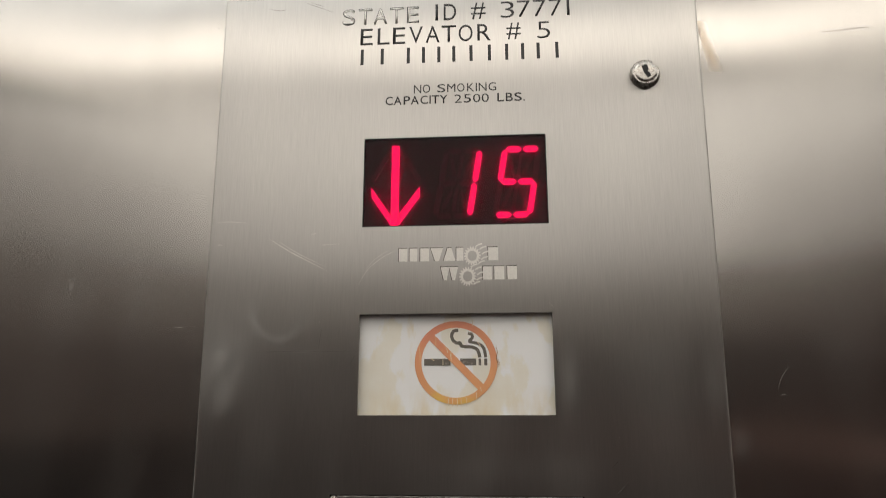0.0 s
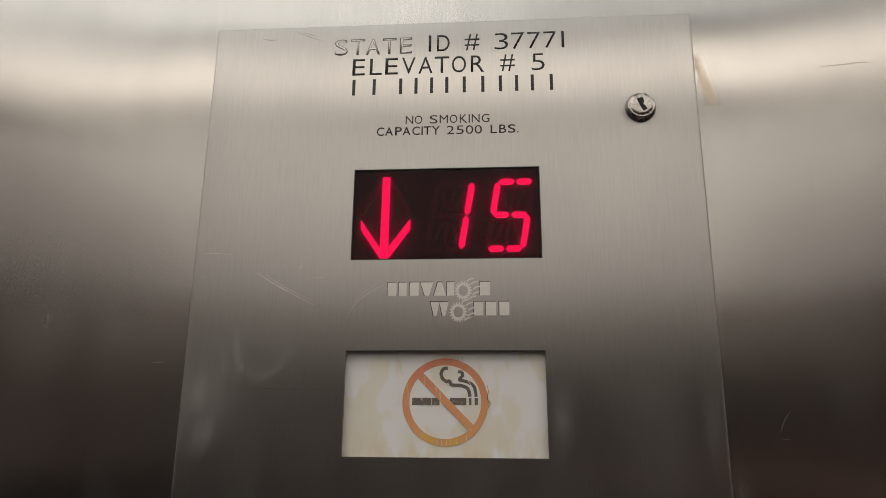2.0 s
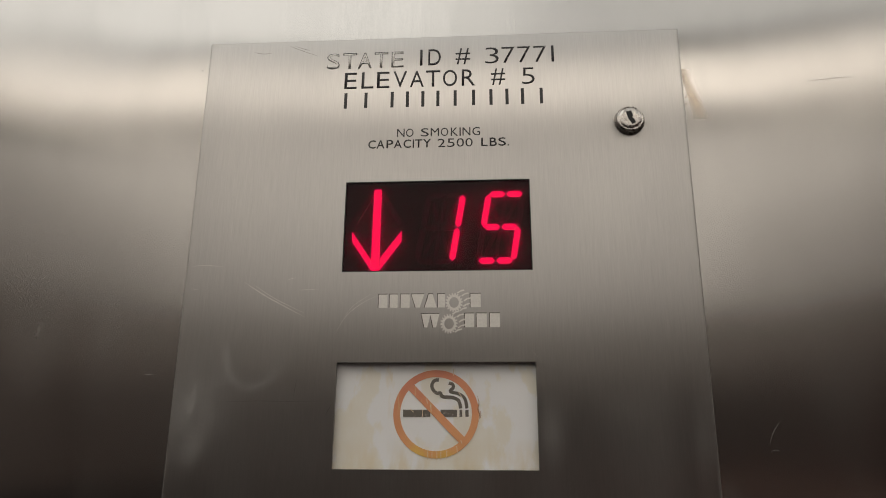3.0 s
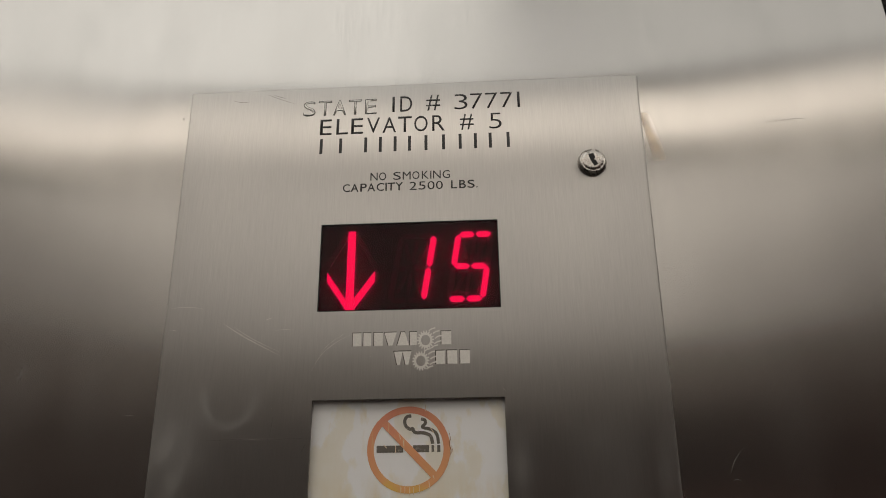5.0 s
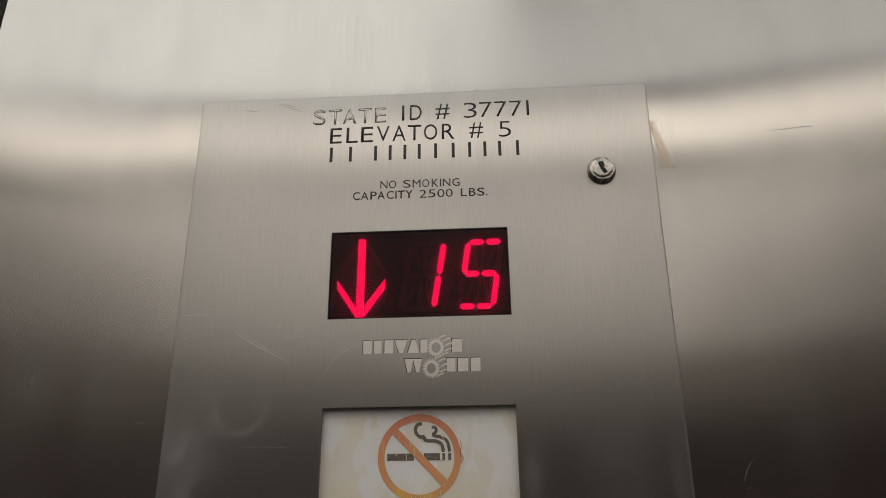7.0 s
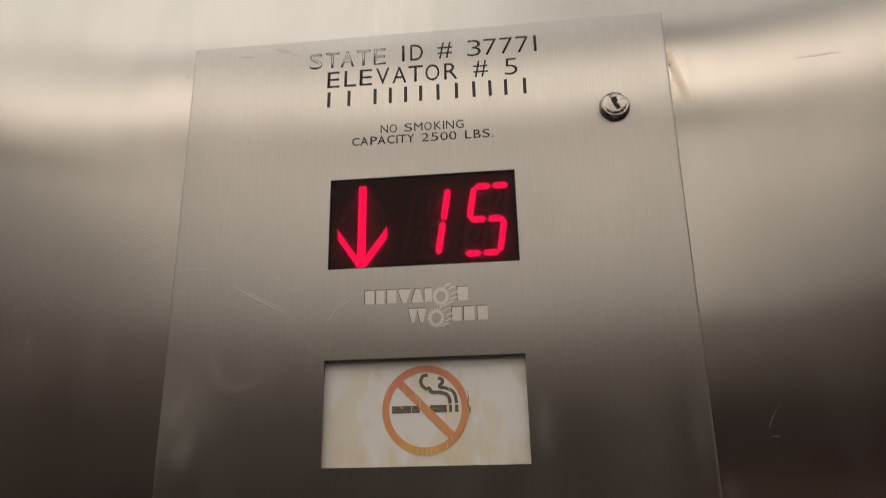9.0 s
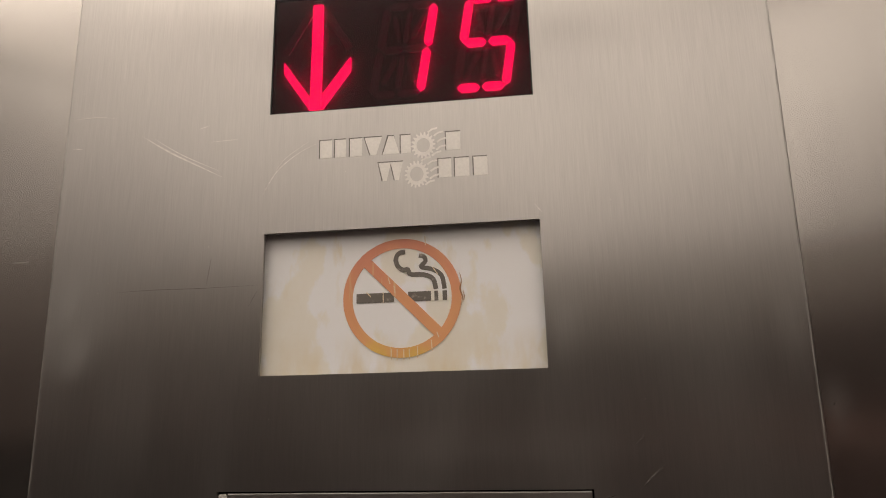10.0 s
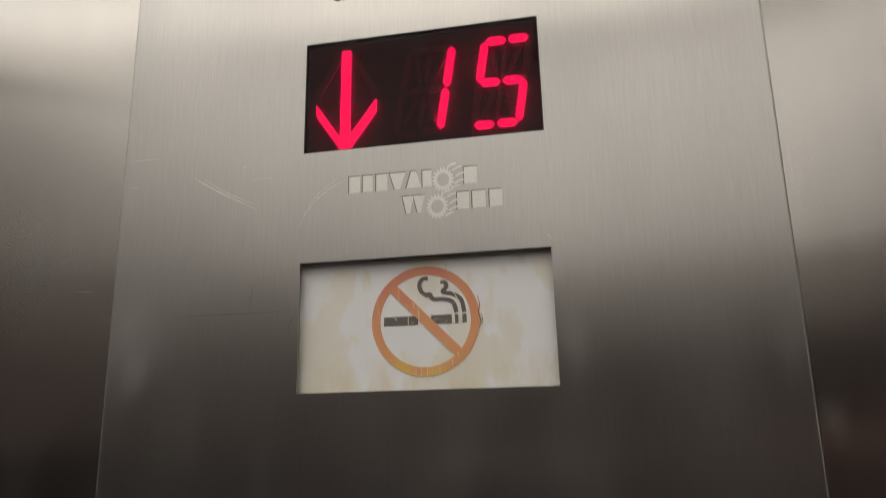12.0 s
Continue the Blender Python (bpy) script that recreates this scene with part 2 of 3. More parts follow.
def residue_material():
    """A thin tan film of old glue that runs down from the plate's edge."""
    m, n, l, p = material("tan_glue_residue")
    f = mapped_noise(n, l, (1, 1, 0.5), 260, 4)
    l.new(ramp(n, l, f, [(0.30, (0.30, 0.17, 0.08)), (0.42, (0.70, 0.52, 0.33))]), p.inputs["Base Color"])
    tc = n.new("ShaderNodeTexCoord")
    sp = n.new("ShaderNodeSeparateXYZ")
    l.new(tc.outputs["Object"], sp.inputs[0])
    mid = calc(n, l, "ADD", 0.1576, calc(n, l, "MULTIPLY", calc(n, l, "SUBTRACT", 1.8605, sp.outputs["Z"]), 0.27))
    d = calc(n, l, "ABSOLUTE", calc(n, l, "SUBTRACT", sp.outputs["X"], mid), 0)
    a = calc(n, l, "MAXIMUM", calc(n, l, "SUBTRACT", 1.0, calc(n, l, "DIVIDE", d, 0.0042)), 0.0)
    ends = calc(n, l, "MINIMUM", calc(n, l, "DIVIDE", calc(n, l, "SUBTRACT", sp.outputs["Z"], 1.8241), 0.02), 1.0)
    a = calc(n, l, "MULTIPLY", calc(n, l, "MULTIPLY", a, ends), calc(n, l, "MULTIPLY", f, 0.48))
    l.new(calc(n, l, "MAXIMUM", a, 0.0), p.inputs["Alpha"])
    p.inputs["Metallic"].default_value = 1.0
    p.inputs["Roughness"].default_value = 0.42
    return m


FILTER = filter_material()
SIGN = sign_material()
ORANGE = ring_material()
RESIDUE = residue_material()
CREASE = plain("brown_crease", (0.36, 0.17, 0.07), 0.6, 0, 0.3, 900)
PEEL = plain("pale_crack", (0.80, 0.66, 0.46), 0.5, 0, 0.1, 700)
CIG = worn_ink("faded_grey_ink", (0.15, 0.132, 0.11), (0.34, 0.30, 0.25), 0.60)

# ---------------------------------------------------------------- mesh helpers


def uv_of(bm):
    uv = bm.loops.layers.uv.new("UVMap")
    for f in bm.faces:
        ax = max(range(3), key=lambda k: abs(f.normal[k]))
        for lp in f.loops:
            c = lp.vert.co
            lp[uv].uv = ((c.y, c.z), (c.x, c.z), (c.x, c.y))[ax]


def part(name, bm, mat, parent=None, label="", smooth=False):
    """Links a bmesh, drawn in world metres, as one mesh object."""
    bm.normal_update()
    uv_of(bm)
    me = bpy.data.meshes.new(name)
    bm.to_mesh(me)
    bm.free()
    me.materials.append(mat)
    if smooth:
        for f in me.polygons:
            f.use_smooth = True
    ob = new(name, me)
    if parent:
        ob.parent = parent
        if parent.type == "EMPTY":
            ob.matrix_parent_inverse = Matrix.Translation(-parent.location)
    if label:
        tagged(ob, label)
    return ob


def thing(name, x, y, z, label, category, group=""):
    e = new(name)
    e.location = (x, y, z)
    e.empty_display_size = 0.05
    return tagged(e, label, category, group)


def box(bm, x0, x1, y0, y1, z0, z1):
    bmesh.ops.create_cube(bm, size=1, matrix=Matrix.Translation(((x0 + x1) / 2, (y0 + y1) / 2, (z0 + z1) / 2)) @ Matrix.Diagonal((x1 - x0, y1 - y0, z1 - z0, 1)))
    return bm


def slab(*a, bevel=0.0):
    bm = box(bmesh.new(), *a)
    if bevel:
        bmesh.ops.bevel(bm, geom=bm.edges[:], offset=bevel, segments=2, affect="EDGES")
    return bm


def flat(pts, y0, y1, bm=None):
    """A plate cut to an outline in x and z, from its face at y0 back to y1."""
    bm = bm or bmesh.new()
    a = [bm.verts.new((x, y0, z)) for x, z in pts]
    b = [bm.verts.new((x, y1, z)) for x, z in pts]
    n = len(pts)
    fs = [bm.faces.new(a), bm.faces.new(b[::-1])]
    fs += [bm.faces.new((a[i], b[i], b[(i + 1) % n], a[(i + 1) % n])) for i in range(n)]
    bmesh.ops.recalc_face_normals(bm, faces=fs)
    return bm


def ribbon(pts, width, y0, y1, bm=None, taper=False):
    """A stroke of one width along points in x and z."""
    left, right = [], []
    n = len(pts)
    for i, (x, z) in enumerate(pts):
        ax, az = pts[max(0, i - 1)]
        bx, bz = pts[min(n - 1, i + 1)]
        d = Vector((bx - ax, bz - az)).normalized()
        w = width / 2 * (max(0.12, math.sin(math.pi * i / (n - 1))) if taper else 1)
        left.append((x - d.y * w, z + d.x * w))
        right.append((x + d.y * w, z - d.x * w))
    bm = bm or bmesh.new()
    rows = [[bm.verts.new((x, y, z)) for x, z in side] for side in (left, right) for y in (y0, y1)]
    fs = []
    for i in range(n - 1):
        for p, q in ((0, 2), (2, 3), (3, 1), (1, 0)):
            fs.append(bm.faces.new((rows[p][i], rows[p][i + 1], rows[q][i + 1], rows[q][i])))
    for i in (0, n - 1):
        fs.append(bm.faces.new((rows[0][i], rows[1][i], rows[3][i], rows[2][i])))
    bmesh.ops.recalc_face_normals(bm, faces=fs)
    return bm


def smooth_line(pts, n=24):
    """A Catmull-Rom curve through a few points."""
    p = [pts[0], *pts, pts[-1]]
    out = []
    for i in range(n + 1):
        s = i / n * (len(pts) - 1)
        k = min(int(s), len(pts) - 2)
        u = s - k
        a, b, c, d = (Vector(p[k + j]) for j in range(4))
        v = 0.5 * ((2 * b) + (c - a) * u + (2 * a - 5 * b + 4 * c - d) * u * u + (3 * b - a - 3 * c + d) * u ** 3)
        out.append((v.x, v.y))
    return out


def pierced(x0, x1, z0, z1, y0, y1, holes, chamfer=0.0, extra=()):
    """A sheet from its face y0 back to y1 with rectangular holes right through it."""
    xs = sorted({x0, x1, *[h[0] for h in holes], *[h[1] for h in holes], *extra})
    zs = sorted({z0, z1, *[h[2] for h in holes], *[h[3] for h in holes]})
    bm = bmesh.new()
    vs = {}

    def v(x, y, z):
        k = (round(x, 6), round(y, 6), round(z, 6))
        if k not in vs:
            c = chamfer if y == y0 else 0
            px = x + c * ((x == x0) - (x == x1))
            pz = z + c * ((z == z0) - (z == z1))
            vs[k] = bm.verts.new((px, y, pz))
        return vs[k]

    def solid(i, k):
        if not (0 <= i < len(xs) - 1 and 0 <= k < len(zs) - 1):
            return False
        cx, cz = (xs[i] + xs[i + 1]) / 2, (zs[k] + zs[k + 1]) / 2
        return not any(h[0] < cx < h[1] and h[2] < cz < h[3] for h in holes)

    ym = y0 + chamfer
    for i in range(len(xs) - 1):
        for k in range(len(zs) - 1):
            if not solid(i, k):
                continue
            a, b, c, d = xs[i], xs[i + 1], zs[k], zs[k + 1]
            bm.faces.new((v(a, y0, c), v(b, y0, c), v(b, y0, d), v(a, y0, d)))
            bm.faces.new((v(a, y1, c), v(a, y1, d), v(b, y1, d), v(b, y1, c)))
            for out, p, q, rim in ((not solid(i - 1, k), (a, d), (a, c), i == 0), (not solid(i + 1, k), (b, c), (b, d), i == len(xs) - 2),
                                   (not solid(i, k - 1), (a, c), (b, c), k == 0), (not solid(i, k + 1), (b, d), (a, d), k == len(zs) - 2)):
                if out:
                    steps = (y0, ym, y1) if rim and chamfer else (y0, y1)
                    for s, e in zip(steps, steps[1:]):
                        bm.faces.new((v(p[0], s, p[1]), v(p[0], e, p[1]), v(q[0], e, q[1]), v(q[0], s, q[1])))
    bmesh.ops.recalc_face_normals(bm, faces=bm.faces[:])
    return bm


def lathe(cx, cz, profile, n=40):
    """A turned piece on a wall: (radius, y) from its foot out to its middle."""
    bm = bmesh.new()
    rings = [[bm.verts.new((cx + r * math.cos(2 * math.pi * i / n), y, cz + r * math.sin(2 * math.pi * i / n))) for i in range(n)] for r, y in profile]
    for a, b in zip(rings, rings[1:]):
        for i in range(n):
            bm.faces.new((a[i], a[(i + 1) % n], b[(i + 1) % n], b[i]))
    bm.faces.new(rings[-1])
    bmesh.ops.recalc_face_normals(bm, faces=bm.faces[:])
    return bm


def lettering(text, x0, x1, z0, z1, y0, y1, thin=0.0, space=1.0):
    """Words in the built-in font, fitted between x0 and x1, z0 and z1."""
    cu = bpy.data.curves.new("lettering", "FONT")
    cu.body = text
    cu.offset = -thin
    cu.space_character = space
    cu.resolution_u = 4
    tmp = new("lettering", cu)
    bpy.context.view_layer.update()
    me = bpy.data.meshes.new_from_object(tmp.evaluated_get(bpy.context.evaluated_depsgraph_get()))
    bpy.data.objects.remove(tmp)
    bpy.data.curves.remove(cu)
    bm = bmesh.new()
    bm.from_mesh(me)
    bpy.data.meshes.remove(me)
    lo = [min(v.co[k] for v in bm.verts) for k in (0, 1)]
    hi = [max(v.co[k] for v in bm.verts) for k in (0, 1)]
    for v in bm.verts:
        v.co = (x0 + (v.co.x - lo[0]) / (hi[0] - lo[0]) * (x1 - x0), y0, z0 + (v.co.y - lo[1]) / (hi[1] - lo[1]) * (z1 - z0))
    ext = bmesh.ops.extrude_face_region(bm, geom=bm.faces[:])
    for e in ext["geom"]:
        if isinstance(e, bmesh.types.BMVert):
            e.co.y = y1
    bmesh.ops.recalc_face_normals(bm, faces=bm.faces[:])
    return bm


def lettering_row(words, z0, z1, y0, y1, thin=0.0):
    """One engraved line from letters, each with its own start and end."""
    row = bmesh.new()
    for text, x0, x1 in words:
        bm = lettering(text, x0, x1, z0, z0 + 0.15 * (z1 - z0) if text == "." else z1, y0, y1, thin + 0.010 if text.isdigit() else thin)
        me = bpy.data.meshes.new("lettering")
        bm.to_mesh(me)
        bm.free()
        row.from_mesh(me)
        bpy.data.meshes.remove(me)
    return row


# ---------------------------------------------------------------- the cab
def structure(name, bm, mat, label, smooth=False):
    return tagged(part(name, bm, mat, None, label, smooth), category=name.split("_")[0], kind="structure")


PLATE = (-0.1528, 0.1564, 1.00, 1.8954)
DISPLAY = (-0.0559, 0.0576, 1.7347, 1.7925)
WINDOW = (-0.0561, 0.0574, 1.6229, 1.6811)
HATCH = (-0.0707, 0.0712, 1.4435, 1.5797)


def return_panel():
    """The steel sheet round the operating panel; thin sheet, so it is a little out of true."""
    bm = bmesh.new()
    hole = (-0.135, 0.135, 1.02, 1.88)
    xs = sorted({PANEL_L + (PANEL_R - PANEL_L) * i / 40 for i in range(41)} | {hole[0], hole[1]})
    zs = sorted({CAB_H * i / 90 for i in range(91)} | {hole[2], hole[3]})

    def bow(x, z):
        far = min(1.0, max(0.0, (abs(x) - 0.15) / 0.06, (z - 1.90) / 0.05))
        return FACE + 0.0009 * far * (noise.noise((x * 5.5, 0.0, z * 6.5)) + 0.35 * noise.noise((x * 13 + 4, 2.0, z * 15)))

    g = {}
    for i, x in enumerate(xs):
        for k, z in enumerate(zs):
            g[i, k] = (bm.verts.new((x, bow(x, z), z)), bm.verts.new((x, 0.04, z)))
    for i in range(len(xs) - 1):
        for k in range(len(zs) - 1):
            if hole[0] <= xs[i] < hole[1] and hole[2] <= zs[k] < hole[3]:
                continue
            q = [(i, k), (i + 1, k), (i + 1, k + 1), (i, k + 1)]
            bm.faces.new([g[c][0] for c in q])
            bm.faces.new([g[c][1] for c in q[::-1]])
    for e in [e for e in bm.edges if len(e.link_faces) == 1 and e.verts[0].co.y < 0.03]:
        ends = [bm.verts.new(v.co) for v in e.verts] + [bm.verts.new((v.co.x, 0.04, v.co.z)) for v in reversed(e.verts)]
        bm.faces.new(ends)
    for v in [v for v in bm.verts if not v.link_faces]:
        bm.verts.remove(v)
    return bm


wall_front = structure("wall_front", return_panel(), STEEL_WALL, "brushed stainless steel wall panel round the controls", True)
structure("wall_right", slab(CAB_R, CAB_R + 0.03, CAB_B, 0.04, 0, CAB_H), LAMINATE_RED, "red-brown laminate side wall of the lift")
# out of view; its black stands for a dark reflection in the steel
structure("wall_left", slab(CAB_L - 0.03, CAB_L, CAB_B, 0.04, 0, BREAK), LEFT_LOW_DARK, "unseen side wall, blackened for the dark reflection in the steel")
# this upper piece is unseen, kept paler to brighten the steel opposite
structure("wall_left_upper", slab(CAB_L - 0.03, CAB_L - 0.003, CAB_B, 0.04, BREAK + 0.006, CAB_H), LEFT_HIGH_PALE, "unseen side wall above the joint, lightened to brighten the steel")
structure("wall_rear", slab(CAB_L, CAB_R, CAB_B - 0.03, CAB_B, 0, BREAK), LAMINATE, "dark brown laminate rear wall of the lift")
# unseen; darkened to give the dark band reflected below the frieze
structure("wall_rear_upper", slab(CAB_L, CAB_R, CAB_B - 0.03, CAB_B - 0.004, BREAK + 0.006, FRIEZE_LOW), UPPER, "unseen wall above the joint, darkened for the steel's dark reflection")
structure("frieze", slab(CAB_L, CAB_R, CAB_B - 0.03, CAB_B, FRIEZE_LOW + 0.003, CAB_H), STEEL_WALL, "brushed steel frieze under the ceiling")
structure("wall_front_left", slab(CAB_L, PANEL_L - 0.018, FACE, 0.04, 0, CAB_H), STEEL_WALL, "brushed stainless steel wall panel")
structure("wall_front_right", slab(PANEL_R + 0.006, CAB_R, FACE, 0.04, 0, CAB_H), STEEL_WALL, "brushed stainless steel wall panel")
# black sheet behind the panels: the shade of their gaps as colour
structure("trim", slab(CAB_L, CAB_R, 0.041, 0.05, 0, CAB_H), DARK_GAP, "added black sheet for the shade in the gaps between panels")
structure("trim_rear", slab(0.02, CAB_R - 0.014, CAB_B - 0.004, CAB_B + 0.012, 1.540, 1.566, bevel=0.003), RAIL, "red-brown rail along the rear wall")
structure("trim_right", slab(CAB_R - 0.012, CAB_R + 0.004, CAB_B + 0.002, -0.02, 1.540, 1.566, bevel=0.003), RAIL, "red-brown rail along the side wall")
structure("floor", slab(CAB_L - 0.03, CAB_R + 0.03, CAB_B - 0.03, 0.10, -0.03, 0), FLOOR, "grey speckled lift floor")
structure("ceiling", slab(CAB_L - 0.03, CAB_R + 0.03, CAB_B - 0.03, 0.10, CAB_H, CAB_H + 0.03), CEIL, "cream painted lift ceiling")


def ceiling_lamp(y0, y1, mat, label, x0=CAB_L + 0.05, x1=CAB_R - 0.03):
    z = CAB_H
    lamp = thing("ceiling_lamp", (x0 + x1) / 2, (y0 + y1) / 2, z, label, "ceiling lamp", "ceiling lamps of the lift")
    f = 0.012
    part("frame", pierced_flat(x0, x1, y0, y1, z - 0.02, z, f), FRAME_GREY, lamp, "grey metal lamp frame")
    part("diffuser", slab(x0 + f, x1 - f, y0 + f, y1 - f, z - 0.016, z - 0.008), mat, lamp, "glowing translucent diffuser")


def pierced_flat(x0, x1, y0, y1, z0, z1, f):
    bm = pierced(x0, x1, y0, y1, z0, z1, [(x0 + f, x1 - f, y0 + f, y1 - f)])
    for v in bm.verts:
        v.co = (v.co.x, v.co.z, v.co.y)
    bmesh.ops.recalc_face_normals(bm, faces=bm.faces[:])
    return bm


# unseen lamps, laid out from the bands reflected in the steel
ceiling_lamp(-0.297, -0.03, LAMP_FRONT, "cool white ceiling diffuser over the controls", x1=0.10)
# added dimmer piece, so the steel's top falls off to the right
ceiling_lamp(-0.297, -0.03, LAMP_DIM, "added dimmer ceiling diffuser that greys the steel's upper right", x0=0.115)
ceiling_lamp(-0.457, -0.309, LAMP_BRIGHT, "bright warm ceiling diffuser over the tubes")
ceiling_lamp(-1.97, -0.515, LAMP_REAR, "dim warm ceiling diffuser near the rear wall")

# ---------------------------------------------------------------- operating panel
panel = thing("lift_operating_panel", 0.0, 0.0, PLATE[2], "brushed steel lift operating panel with red floor display", "control panel")


def edge(side, z):
    """The x of the plate's left (0) or right (1) edge, which draws in a little towards its foot."""
    return PLATE[side] + (0.0089, -0.0143)[side] * (PLATE[3] - z)


def cover_plate():
    bm = pierced(*PLATE, 0.0, FACE, [DISPLAY, WINDOW, HATCH], chamfer=0.0005)
    for v in bm.verts:
        for side in (0, 1):
            if abs(v.co.x - PLATE[side]) < 0.002:
                v.co.x += edge(side, v.co.z) - PLATE[side]
    return bm


plate = part("plate", cover_plate(), STEEL_PLATE, panel, "brushed steel cover plate, scratched and smudged")
part("back_box", pierced(-0.144, 0.144, 1.021, 1.879, 0.034, 0.038, []), BOX_GREY, panel, "grey metal back box")

# floor display
screen = part("display", flat([(DISPLAY[0] + 0.0004, DISPLAY[2] + 0.0004), (DISPLAY[1] - 0.0004, DISPLAY[2] + 0.0004), (DISPLAY[1] - 0.0004, DISPLAY[3] - 0.0004), (DISPLAY[0] + 0.0004, DISPLAY[3] - 0.0004)], 0.0007, 0.0013), FILTER, panel, "smoked red-black display window")
part("display_board", slab(DISPLAY[0] - 0.003, DISPLAY[1] + 0.003, 0.0040, 0.007, DISPLAY[2] - 0.003, DISPLAY[3] + 0.003), BOARD, screen, "dark board behind the display segments")
part("bezel", pierced(DISPLAY[0], DISPLAY[1], DISPLAY[2], DISPLAY[3], 0.0003, 0.0040, [(DISPLAY[0] + 0.0005, DISPLAY[1] - 0.0005, DISPLAY[2] + 0.0005, DISPLAY[3] - 0.0005)]), DARK_GAP, screen, "thin black bezel")
SEG_Y = (0.0020, 0.0041)


def segment(p, q, w, lit, cut=0.0005):
    p, q = Vector(p), Vector(q)
    d = (q - p).normalized()
    n = Vector((-d.y, d.x)) * w / 2
    p, q = p + d * cut, q - d * cut
    h = d * w / 2
    pts = [p, p + h - n, q - h - n, q, q - h + n, p + h + n]
    part("segment", flat([(v.x, v.y) for v in pts], SEG_Y[0] if lit else SEG_Y[0] + 0.0012, SEG_Y[1]), LIT if lit else UNLIT, screen, "lit pinkish red segment" if lit else "unlit dark red segment")


def character(x, lit):
    """A leaning sixteen-segment character; x is its lower left corner."""
    w, z0, z1 = 0.0210, 1.7415, 1.7839
    lean = 0.167

    def at(u, v):
        z = z0 + (z1 - z0) * v
        return x + u * w + (z - z0) * lean, z

    lines = {"a1": ((0, 1), (.5, 1)), "a2": ((.5, 1), (1, 1)), "g1": ((0, .5), (.5, .5)), "g2": ((.5, .5), (1, .5)), "d1": ((0, 0), (.5, 0)), "d2": ((.5, 0), (1, 0)),
             "f": ((0, .5), (0, 1)), "b": ((1, .5), (1, 1)), "e": ((0, 0), (0, .5)), "c": ((1, 0), (1, .5)), "i": ((.5, .56), (.5, .94)), "l": ((.5, .06), (.5, .44)),
             "h": ((.16, .90), (.38, .60)), "j": ((.84, .90), (.62, .60)), "k": ((.16, .10), (.38, .40)), "m": ((.84, .10), (.62, .40))}
    for key, (p, q) in lines.items():
        segment(at(*p), at(*q), 0.0034 if key[1:] else 0.0022 if key in "hjkmil" else 0.0036, key in lit)


character(-0.0112, ("b", "c"))
character(0.0255, ("a1", "a2", "f", "g1", "g2", "c", "d1", "d2"))
part("arrow_shaft", flat([(-0.0389, 1.7364), (-0.0341, 1.7364), (-0.0339, 1.7880), (-0.0384, 1.7880)], *SEG_Y), LIT, screen, "lit pinkish red arrow shaft")
part("arrow_barb", flat([(-0.0392, 1.7368), (-0.0392, 1.7431), (-0.0511, 1.7607), (-0.0509, 1.7542)], *SEG_Y), LIT, screen, "lit pinkish red arrow barb")
part("arrow_barb", flat([(-0.0336, 1.7368), (-0.0209, 1.7544), (-0.0209, 1.7607), (-0.0334, 1.7438)], *SEG_Y), LIT, screen, "lit pinkish red arrow barb")
for sx in (-1, 1):
    part("arrow_barb", ribbon([(-0.0363 + sx * 0.0035, 1.7852), (-0.0363 + sx * 0.0148, 1.7655)], 0.0034, SEG_Y[0] + 0.0012, SEG_Y[1]), UNLIT, screen, "unlit dark red arrow barb")

# no-smoking window
SIGN_Y = 0.0052
sign = part("sign", slab(WINDOW[0] - 0.004, WINDOW[1] + 0.004, SIGN_Y, SIGN_Y + 0.003, WINDOW[2] - 0.004, WINDOW[3] + 0.004), SIGN, panel, "yellowed white plastic no-smoking sign")
INK = (SIGN_Y - 0.00025, SIGN_Y + 0.0005)
RC, R_OUT, R_IN = (0.0008, 1.6529), 0.0242, 0.0203


def annulus():
    bm = bmesh.new()
    n = 72
    rows = [[bm.verts.new((RC[0] + r * math.cos(2 * math.pi * i / n), y, RC[1] + r * math.sin(2 * math.pi * i / n))) for i in range(n)] for r in (R_OUT, R_IN) for y in INK]
    for i in range(n):
        j = (i + 1) % n
        for p, q in ((0, 2), (2, 3), (3, 1), (1, 0)):
            bm.faces.new((rows[p][i], rows[p][j], rows[q][j], rows[q][i]))
    bmesh.ops.recalc_face_normals(bm, faces=bm.faces[:])
    return bm


part("ring", annulus(), ORANGE, sign, "faded orange ring, cracked and yellowing")
part("slash", ribbon([(-0.0138, 1.6679), (0.0164, 1.6375)], 0.0043, INK[0] - 0.0001, INK[1]), ORANGE, sign, "faded orange diagonal bar")
for a, b in ((-0.0179, -0.0024), (0.0034, 0.0127), (0.0141, 0.0156), (0.0174, 0.0192)):
    part("cigarette_mark", flat([(a, 1.6511), (b, 1.6511), (b, 1.6550), (a, 1.6550)], INK[0] + 0.00005, INK[1]), CIG, sign, "faded grey-brown printed bar")
smoke = [[(0.0023, 1.6716), (-0.0002, 1.6712), (-0.0016, 1.6687), (-0.0007, 1.6657), (0.0015, 1.6641), (0.0032, 1.6643), (0.0046, 1.6622), (0.0099, 1.6618), (0.0136, 1.6600), (0.0148, 1.6557)],
         [(0.0080, 1.6698), (0.0101, 1.6692), (0.0106, 1.6673), (0.0089, 1.6651), (0.0136, 1.6638), (0.0171, 1.6612), (0.0183, 1.6557)]]
for line, w in zip(smoke, (0.0019, 0.0018)):
    part("smoke_mark", ribbon(smooth_line(line, 40), w, INK[0] + 0.00005, INK[1]), CIG, sign, "faded grey-brown printed smoke line")

